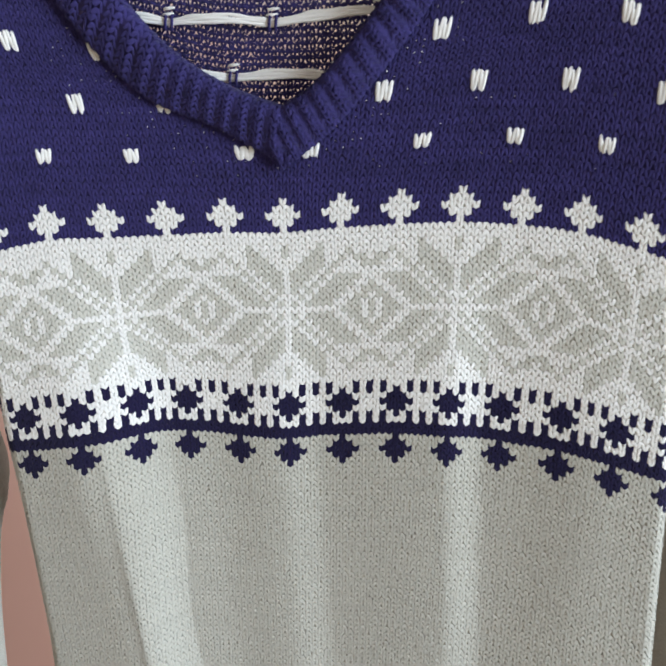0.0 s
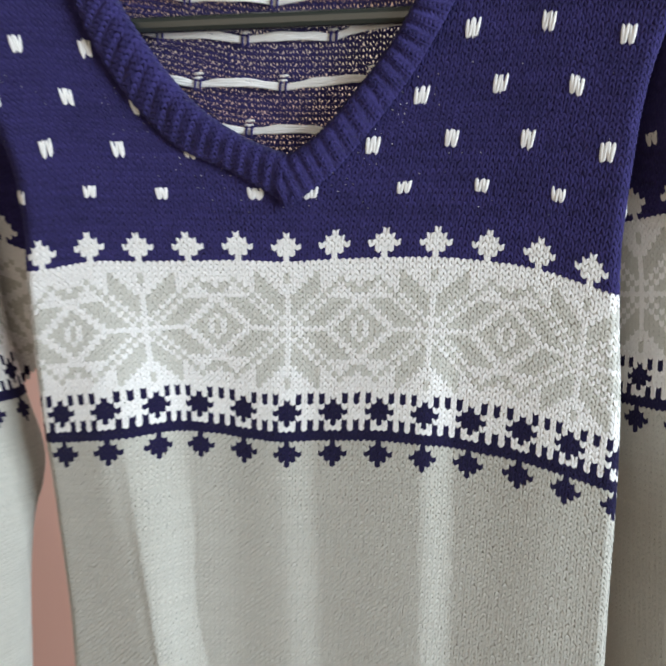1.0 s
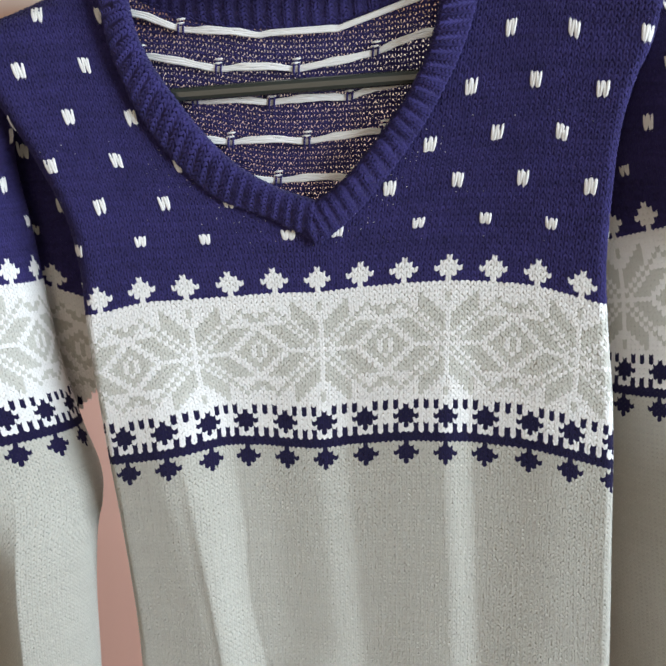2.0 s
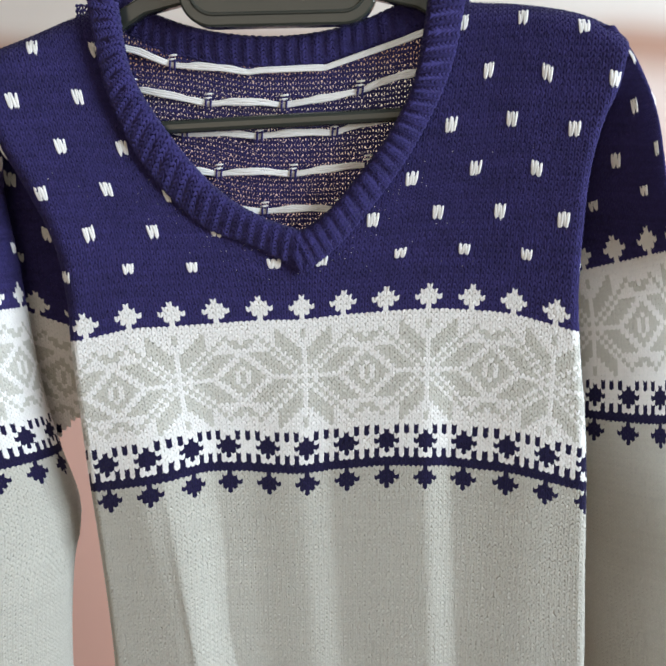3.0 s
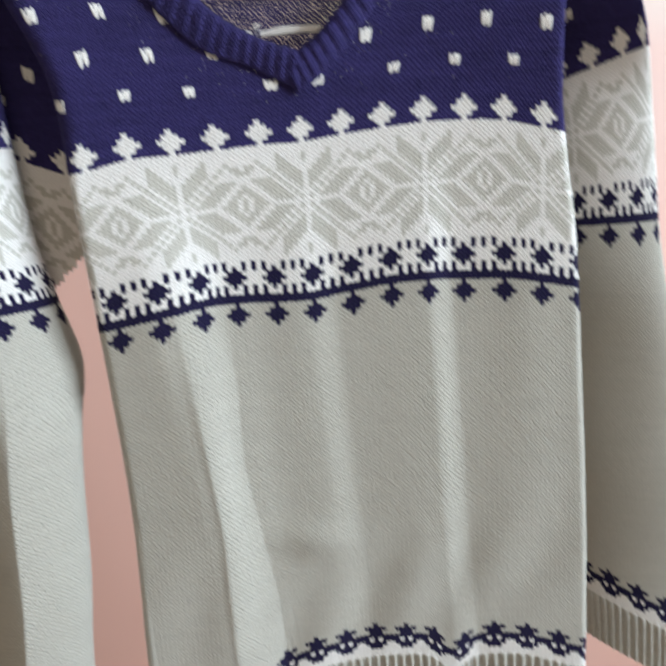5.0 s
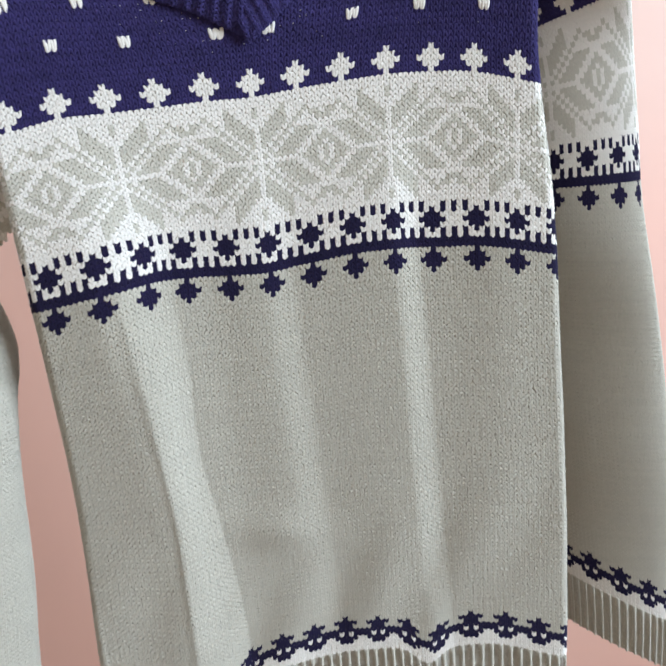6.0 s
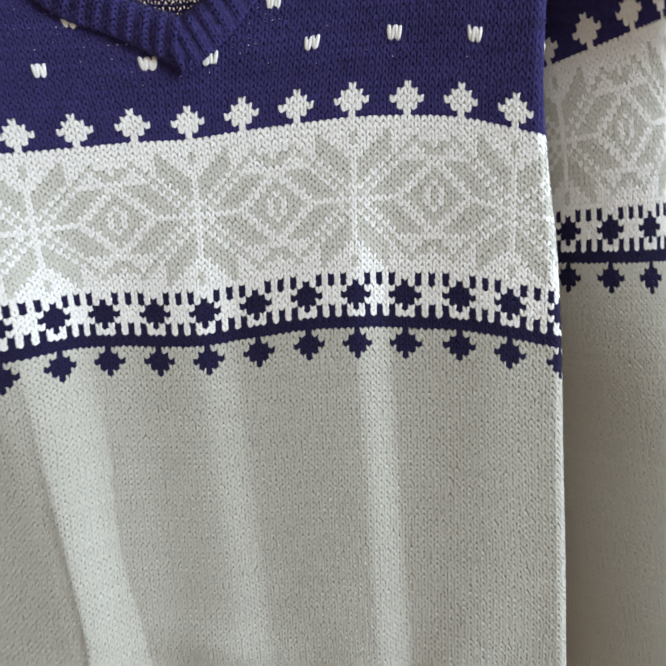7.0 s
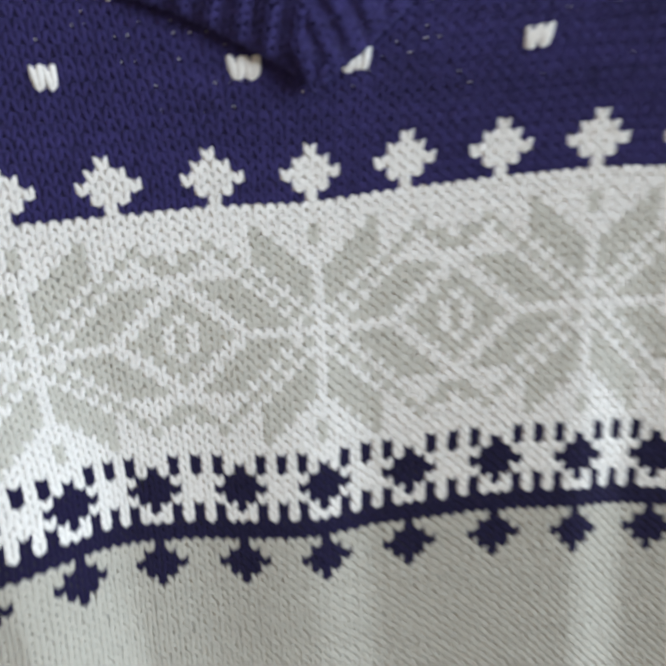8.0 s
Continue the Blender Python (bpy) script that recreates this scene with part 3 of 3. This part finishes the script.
def strand(name, points, radius, material, parent, sides=8):
    """A yarn strand along 3D points."""
    pts = np.array(points, float)
    n = len(pts)
    tan = np.gradient(pts, axis=0)
    tan /= np.linalg.norm(tan, axis=1, keepdims=True)
    side = np.cross(tan, [0, 1, 0])
    side /= np.linalg.norm(side, axis=1, keepdims=True)
    up = np.cross(side, tan)
    ang = np.linspace(0, 2 * np.pi, sides, endpoint=False)
    rad = np.broadcast_to(np.asarray(radius, float), (n,))
    verts = pts[:, None] + rad[:, None, None] * (np.cos(ang)[None, :, None] * side[:, None] + np.sin(ang)[None, :, None] * up[:, None])
    i, j = np.meshgrid(np.arange(n - 1), np.arange(sides), indexing="ij")
    j2 = (j + 1) % sides
    faces = np.stack([(i * sides + j).ravel(), (i * sides + j2).ravel(), ((i + 1) * sides + j2).ravel(), ((i + 1) * sides + j).ravel()], -1)
    return mesh_object(name, verts.reshape(-1, 3), faces, [material], None, parent)


rng = np.random.default_rng(11)
FLOATS = [(1.6065, -0.142, 1.0), (1.582, -0.107, 1.0), (1.556, -0.079, 0.85), (1.531, -0.100, 0.55), (1.500, -0.073, 0.5), (1.469, -0.098, 0.3)]
float_sag = knots([(-0.26, 0.030), (-0.208, 0.018), (-0.162, 0.005), (-0.103, 0.0), (-0.047, 0.002), (-0.005, 0.015), (0.036, 0.026), (0.08, 0.03)])


def float_place(x, z0, amount, seat):
    wave_z = 0.0028 * np.abs(np.sin(np.pi * (x - seat) / 0.0625)) - 0.001
    return np.stack([x, 0.4905 - 0.0022 * np.abs(np.sin(np.pi * (x - seat) / 0.0625)), z0 + amount * float_sag(x) + wave_z], -1)


for z0, seat, amount in FLOATS:
    x = np.linspace(-0.235, 0.065, 121)
    p = float_place(x, z0, amount, seat)
    p = p[p[:, 2] < np.interp(p[:, 0], low_edge[:, 0], low_edge[:, 1]) - 0.003]
    if len(p) < 8:
        continue
    for strand_no in range(3):
        q = p.copy()
        q[:, 2] += (strand_no - 1) * 0.0019 * (0.55 + 0.45 * np.abs(np.sin(np.pi * (q[:, 0] - seat) / 0.0625))) + 0.0003 * np.sin(q[:, 0] * (180 + 40 * strand_no) + strand_no)
        strand("yarn_float", q, 0.00115 + 0.00022 * np.sin(q[:, 0] * 310 + 2.1 * strand_no) * np.sin(q[:, 0] * 127 + strand_no), YARNS[CREAM], back)
    for n in range(-3, 4):
        x0 = seat + 0.0625 * n
        q = float_place(np.array([x0]), z0, amount, seat)[0]
        if x0 < -0.22 or x0 > 0.05 or q[2] > np.interp(x0, low_edge[:, 0], low_edge[:, 1]) - 0.008:
            continue
        for side in (-1, 1):
            t = np.linspace(-1, 1, 9)
            loop = np.stack([x0 + side * 0.002 + 0.0004 * t, q[1] - 0.0022 + 0.0016 * t * t, q[2] + 0.0042 * t], -1)
            strand("catch_loop", loop, 0.0009, YARNS[NAVY], back)
            bead = np.stack([x0 + 0.0034 * t + 0.0005 * side, q[1] - 0.0008 + 0.001 * t * t, q[2] + 0.0062 + 0.0016 * side + 0.0003 * t], -1)
            strand("purl_bead", bead, 0.00085 * np.sqrt(1 - 0.7 * t * t), YARNS[CREAM], back)

# the back of the pullover below the neck, and its shoulders: a plain thick sheet
def sheet(name, fn, nu, nv, material, parent, label=""):
    u, v = np.meshgrid(np.linspace(0, 1, nu), np.linspace(0, 1, nv), indexing="ij")
    verts = fn(u.ravel(), v.ravel())
    i, j = np.meshgrid(np.arange(nu - 1), np.arange(nv - 1), indexing="ij")
    f = (i * nv + j).ravel()
    faces = np.stack([f, f + nv, f + nv + 1, f + 1], -1)
    return tagged(mesh_object(name, verts, faces, [material], None, parent), label)


def back_low(u, v):
    z = 1.44 - v * (1.44 - 0.80)
    x0, x1 = edge_left(z) + 0.004, edge_right(z) - 0.004
    x = x0 + (x1 - x0) * u
    y = 0.490 + 0.028 * np.sin(np.pi * u) ** 0.5
    return np.stack([x, y, z], -1)


sheet("back_panel", back_low, 60, 60, YARNS[GREY], sweater, "grey knitted back")


def yoke_back(u, v):
    x = -0.33 + 0.52 * u
    top = shoulder_top(x) - 0.004 - 0.03 * np.exp(-((x - MID) / 0.10) ** 4)
    z = top + (1.43 - top) * v
    hole = np.exp(-((x - MID) / 0.13) ** 6)
    y = 0.484 + 0.050 * smooth(v, 0, 0.25) + 0.004 * hole
    return np.stack([x, y, z], -1)


# the shoulders' back, each side of the neck
sheet("back_yoke", lambda u, v: yoke_back(u * 0.19, v), 20, 30, YARNS[NAVY], sweater, "navy knitted back yoke")
sheet("back_yoke", lambda u, v: yoke_back(0.80 + u * 0.20, v), 20, 30, YARNS[NAVY], sweater, "navy knitted back yoke")

# ---- sleeves: flattened tubes ----
crease_x = knots([(1.66, -0.34), (1.53, -0.325), (1.431, -0.317), (1.392, -0.309), (1.297, -0.294), (1.255, -0.281), (1.2, -0.26), (0.5, -0.2)])


def sleeve_pos(table, n, z0, crease=None):
    """table rows: z, centre x, half width, centre y, half depth, twist (how far the outer side comes forward), row tilt."""
    col = [knots([(r[0], r[i]) for r in table]) for i in range(1, 7)]

    def pos(c, k):
        c, k = np.broadcast_arrays(np.asarray(c, float), np.asarray(k, float))
        a = 2 * np.pi * c / n
        zc = z0 - ROW * k
        tilt = col[5](zc)
        z = zc + tilt * np.sin(a)
        s = np.sin(a)
        x = col[0](z) + col[1](z) * s
        y = col[2](z) - col[3](z) * np.sign(np.cos(a)) * np.abs(np.cos(a)) ** 0.8 - col[4](z) * s
        if crease is not None:
            y = y + crease(s, z) * (np.cos(a) > 0)
        return np.stack([x, y, z], -1)
    return pos


RIGHT = [(1.66, 0.14, 0.012, 0.482, 0.008, 0.004, 0.0), (1.605, 0.156, 0.024, 0.480, 0.014, 0.010, 0.002), (1.585, 0.162, 0.031, 0.480, 0.015, 0.016, 0.006), (1.548, 0.168, 0.041, 0.487, 0.014, 0.030, 0.012),
         (1.49, 0.176, 0.046, 0.496, 0.014, 0.042, 0.018), (1.452, 0.186, 0.047, 0.501, 0.014, 0.044, 0.02), (1.395, 0.199, 0.049, 0.496, 0.019, 0.021, 0.012), (1.32, 0.209, 0.050, 0.500, 0.020, 0.018, 0.004),
         (1.27, 0.213, 0.052, 0.504, 0.021, 0.020, 0.001), (1.185, 0.222, 0.054, 0.507, 0.022, 0.032, -0.004), (1.07, 0.236, 0.056, 0.502, 0.022, 0.030, -0.012), (0.95, 0.250, 0.056, 0.500, 0.022, 0.030, -0.024),
         (0.86, 0.256, 0.055, 0.496, 0.022, 0.026, -0.028), (0.76, 0.257, 0.054, 0.492, 0.022, 0.024, -0.026), (0.6, 0.257, 0.05, 0.49, 0.02, 0.02, -0.02)]
LEFT = [(1.66, -0.300, 0.01, 0.472, 0.008, -0.004, 0.0), (1.6, -0.328, 0.018, 0.466, 0.014, -0.006, 0.0), (1.53, -0.348, 0.034, 0.462, 0.018, -0.014, 0.0), (1.49, -0.358, 0.038, 0.458, 0.02, -0.024, 0.0),
        (1.43, -0.359, 0.043, 0.456, 0.022, -0.03, -0.004), (1.39, -0.358, 0.044, 0.456, 0.022, -0.032, -0.006), (1.3, -0.350, 0.045, 0.454, 0.022, -0.034, -0.004), (1.255, -0.341, 0.046, 0.453, 0.022, -0.034, -0.002),
        (1.195, -0.330, 0.049, 0.453, 0.022, -0.032, 0.0), (1.15, -0.332, 0.047, 0.452, 0.022, -0.016, 0.004), (1.1, -0.337, 0.047, 0.452, 0.022, -0.010, 0.008), (1.0, -0.343, 0.047, 0.452, 0.022, -0.006, 0.012), (0.9, -0.353, 0.046, 0.454, 0.022, -0.004, 0.016),
        (0.6, -0.357, 0.042, 0.456, 0.022, -0.004, 0.012)]


def sleeve(table, n, z0, hem, shift, offset, seed, rows, crease=None):
    pos = sleeve_pos(table, n, z0, crease)

    def ribbed(c, k):
        p = pos(c, k)
        deep = smooth(np.asarray(k, float), hem + 8, hem + 10)
        p[..., 1] += 0.0014 * np.cos(np.asarray(c) * math.pi) * deep
        return p
    c, k = np.meshgrid(np.arange(-n // 2, n // 2), np.arange(-40, rows))
    c, k = c.ravel(), k.ravel()
    yarn, motif = chart(c + offset, k, hem, shift)
    keep = np.abs(c) < 0.4 * n
    return knit(sweater, {NAVY: "sleeve_top", CREAM: "sleeve_band", GREY: "sleeve", MIST: "inlay"}, ribbed, c[keep], k[keep], yarn[keep], motif[keep], seed,
                {NAVY: "navy knitted upper sleeve", CREAM: "cream sleeve band with grey snowflakes", GREY: "light grey knitted lower sleeve", MIST: ""})


sleeve(RIGHT, 96, 1.434, 126, 0, 7, 21, 148)


def long_crease(s, z):
    """A pressed fold down the lower sleeve, with a dent at the elbow."""
    tent = np.clip(1 - np.abs(s + 0.06) / np.where(s < -0.06, 0.85, 1.05), 0, 1)
    return -0.021 * tent * (1 - smooth(z, 1.13, 1.25)) + 0.007 * ridge(z - 1.172, 0.014) * smooth(s, 0.2, 0.9)


sleeve(LEFT, 80, 1.405, 126, 0, -2, 22, 146, long_crease)


# the underside of the other sleeve, set back between it and the body
def gusset_pos(c, k):
    c, k = np.broadcast_arrays(np.asarray(c, float), np.asarray(k, float))
    x = -0.311 + (c - 8) * 0.0042
    return np.stack([x, 0.506 + 0.25 * (x + 0.311) + 0 * k, 1.387 - ROW * k - 0.45 * (x + 0.311)], -1)


gc, gk = np.meshgrid(np.arange(-6, 24), np.arange(-46, 40))
gc, gk = gc.ravel(), gk.ravel()
gp = gusset_pos(gc, gk)
keep = (gp[:, 2] > 1.262 + (gp[:, 0] + 0.300) * 0.95) & (gp[:, 0] < -0.235) & (gp[:, 0] > crease_x(gp[:, 2]) - 0.03)
gc, gk = gc[keep], gk[keep]
yarn, motif = chart(gc, gk, 400)
knit(sweater, {NAVY: "underarm_top", CREAM: "underarm_band", GREY: "underarm", MIST: "inlay"}, gusset_pos, gc, gk, yarn, motif, 31,
     {NAVY: "navy knitted underarm in shade", CREAM: "cream knitted underarm band in shade", GREY: "", MIST: ""})

# ---- hanger ----
hanger = tagged(new("clothes_hanger"), "dark grey-green plastic clothes hanger inside the pullover", "hanger")


def bar_bm(points, half_y, half_z, bevel):
    """A flat plastic bar along points in the x-z plane."""
    bm = bmesh.new()
    rings = []
    for i, p in enumerate(points):
        a, b = Vector(points[max(i - 1, 0)]), Vector(points[min(i + 1, len(points) - 1)])
        d = (b - a).normalized()
        up = Vector((-d.z, 0, d.x))
        ring = []
        for sy, sz in ((-1, -1), (1, -1), (1, 1), (-1, 1)):
            ring.append(bm.verts.new(Vector(p) + Vector((0, sy * half_y, 0)) + up * (sz * half_z)))
        rings.append(ring)
    for r0, r1 in zip(rings, rings[1:]):
        for i in range(4):
            bm.faces.new((r0[i], r0[(i + 1) % 4], r1[(i + 1) % 4], r1[i]))
    bm.faces.new(rings[0][::-1])
    bm.faces.new(rings[-1])
    bmesh.ops.recalc_face_normals(bm, faces=bm.faces[:])
    bmesh.ops.bevel(bm, geom=[e for e in bm.edges], offset=bevel, segments=2, affect="EDGES", profile=0.5, clamp_overlap=True)
    return bm


part("crossbar", bar_bm([(-0.228, 0.481, 1.5365), (-0.079, 0.481, 1.5420), (0.068, 0.481, 1.5475)], 0.0045, 0.0055, 0.0036), PLASTIC, hanger)
arm = [(-0.11, 1.642), (-0.15, 1.641), (-0.19, 1.632), (-0.215, 1.618), (-0.25, 1.598), (-0.285, 1.575)]
part("arm", bar_bm([(x, 0.486, z) for x, z in arm], 0.006, 0.007, 0.002), PLASTIC, hanger)
part("arm", bar_bm([(-0.159 - x, 0.486, z) for x, z in arm], 0.006, 0.007, 0.002), PLASTIC, hanger)
part("upright", bar_bm([(-0.222, 0.485, 1.612), (-0.228, 0.481, 1.5365)], 0.004, 0.004, 0.001), PLASTIC, hanger)
part("upright", bar_bm([(0.063, 0.485, 1.612), (0.068, 0.481, 1.5475)], 0.004, 0.004, 0.001), PLASTIC, hanger)


def plate_bm(x0, x1, z0, z1, y0, y1, radius, bevel):
    """A rounded plate standing in the x-z plane."""
    bm = bmesh.new()
    ring = []
    for cx, cz, a0 in ((x1 - radius, z0 + radius, -90), (x1 - radius, z1 - radius, 0), (x0 + radius, z1 - radius, 90), (x0 + radius, z0 + radius, 180)):
        for i in range(9):
            a = radians(a0 + i * 90 / 8)
            ring.append(bm.verts.new((cx + radius * math.cos(a), y0, cz + radius * math.sin(a))))
    face = bm.faces.new(ring)
    out = bmesh.ops.extrude_face_region(bm, geom=[face])
    for v in out["geom"]:
        if isinstance(v, bmesh.types.BMVert):
            v.co.y = y1
    bmesh.ops.recalc_face_normals(bm, faces=bm.faces[:])
    bmesh.ops.bevel(bm, geom=[e for e in bm.edges if e.calc_length() < 0.2], offset=bevel, segments=2, affect="EDGES", profile=0.5, clamp_overlap=True)
    return bm


part("hook_plate", plate_bm(-0.157, -0.002, 1.613, 1.672, 0.466, 0.484, 0.026, 0.002), PLASTIC, hanger)
corner = [(-0.148 + 0.018 - 0.018 * math.cos(radians(a)), 0.4665, 1.6405 - 0.018 * math.sin(radians(a))) for a in range(0, 91, 10)]
rim = [(-0.148, 0.4665, 1.66)] + corner + [(-0.159 - x, y, z) for x, y, z in corner[::-1]] + [(-0.011, 0.4665, 1.66)]
strand("raised_rim", rim, 0.0016, PLASTIC, hanger, 10)
for i in range(9):
    part("embossed_mark", box_bm((-0.1085 + 0.0065 * i, 0.4652, 1.637), (-0.1045 + 0.0065 * i, 0.4664, 1.644), 0.0004), PLASTIC, hanger)
hook = [(-0.0795, 0.468, 1.668 + 0.01 * i) for i in range(8)]
hook += [(-0.0795 + 0.022 - 0.022 * math.cos(radians(a)), 0.468, 1.748 + 0.022 * math.sin(radians(a))) for a in range(10, 200, 12)]
strand("hook", hook, 0.0022, METAL, hanger, 10)
rail = strand("clothes_rail", [(-1.75, 0.468, 1.7555), (-0.5, 0.468, 1.7555), (0.8, 0.468, 1.7555), (2.25, 0.468, 1.7555)], 0.0115, METAL, None, 20)
tagged(rail, "thin steel rail that carries the hanger", "rail", kind="structure")
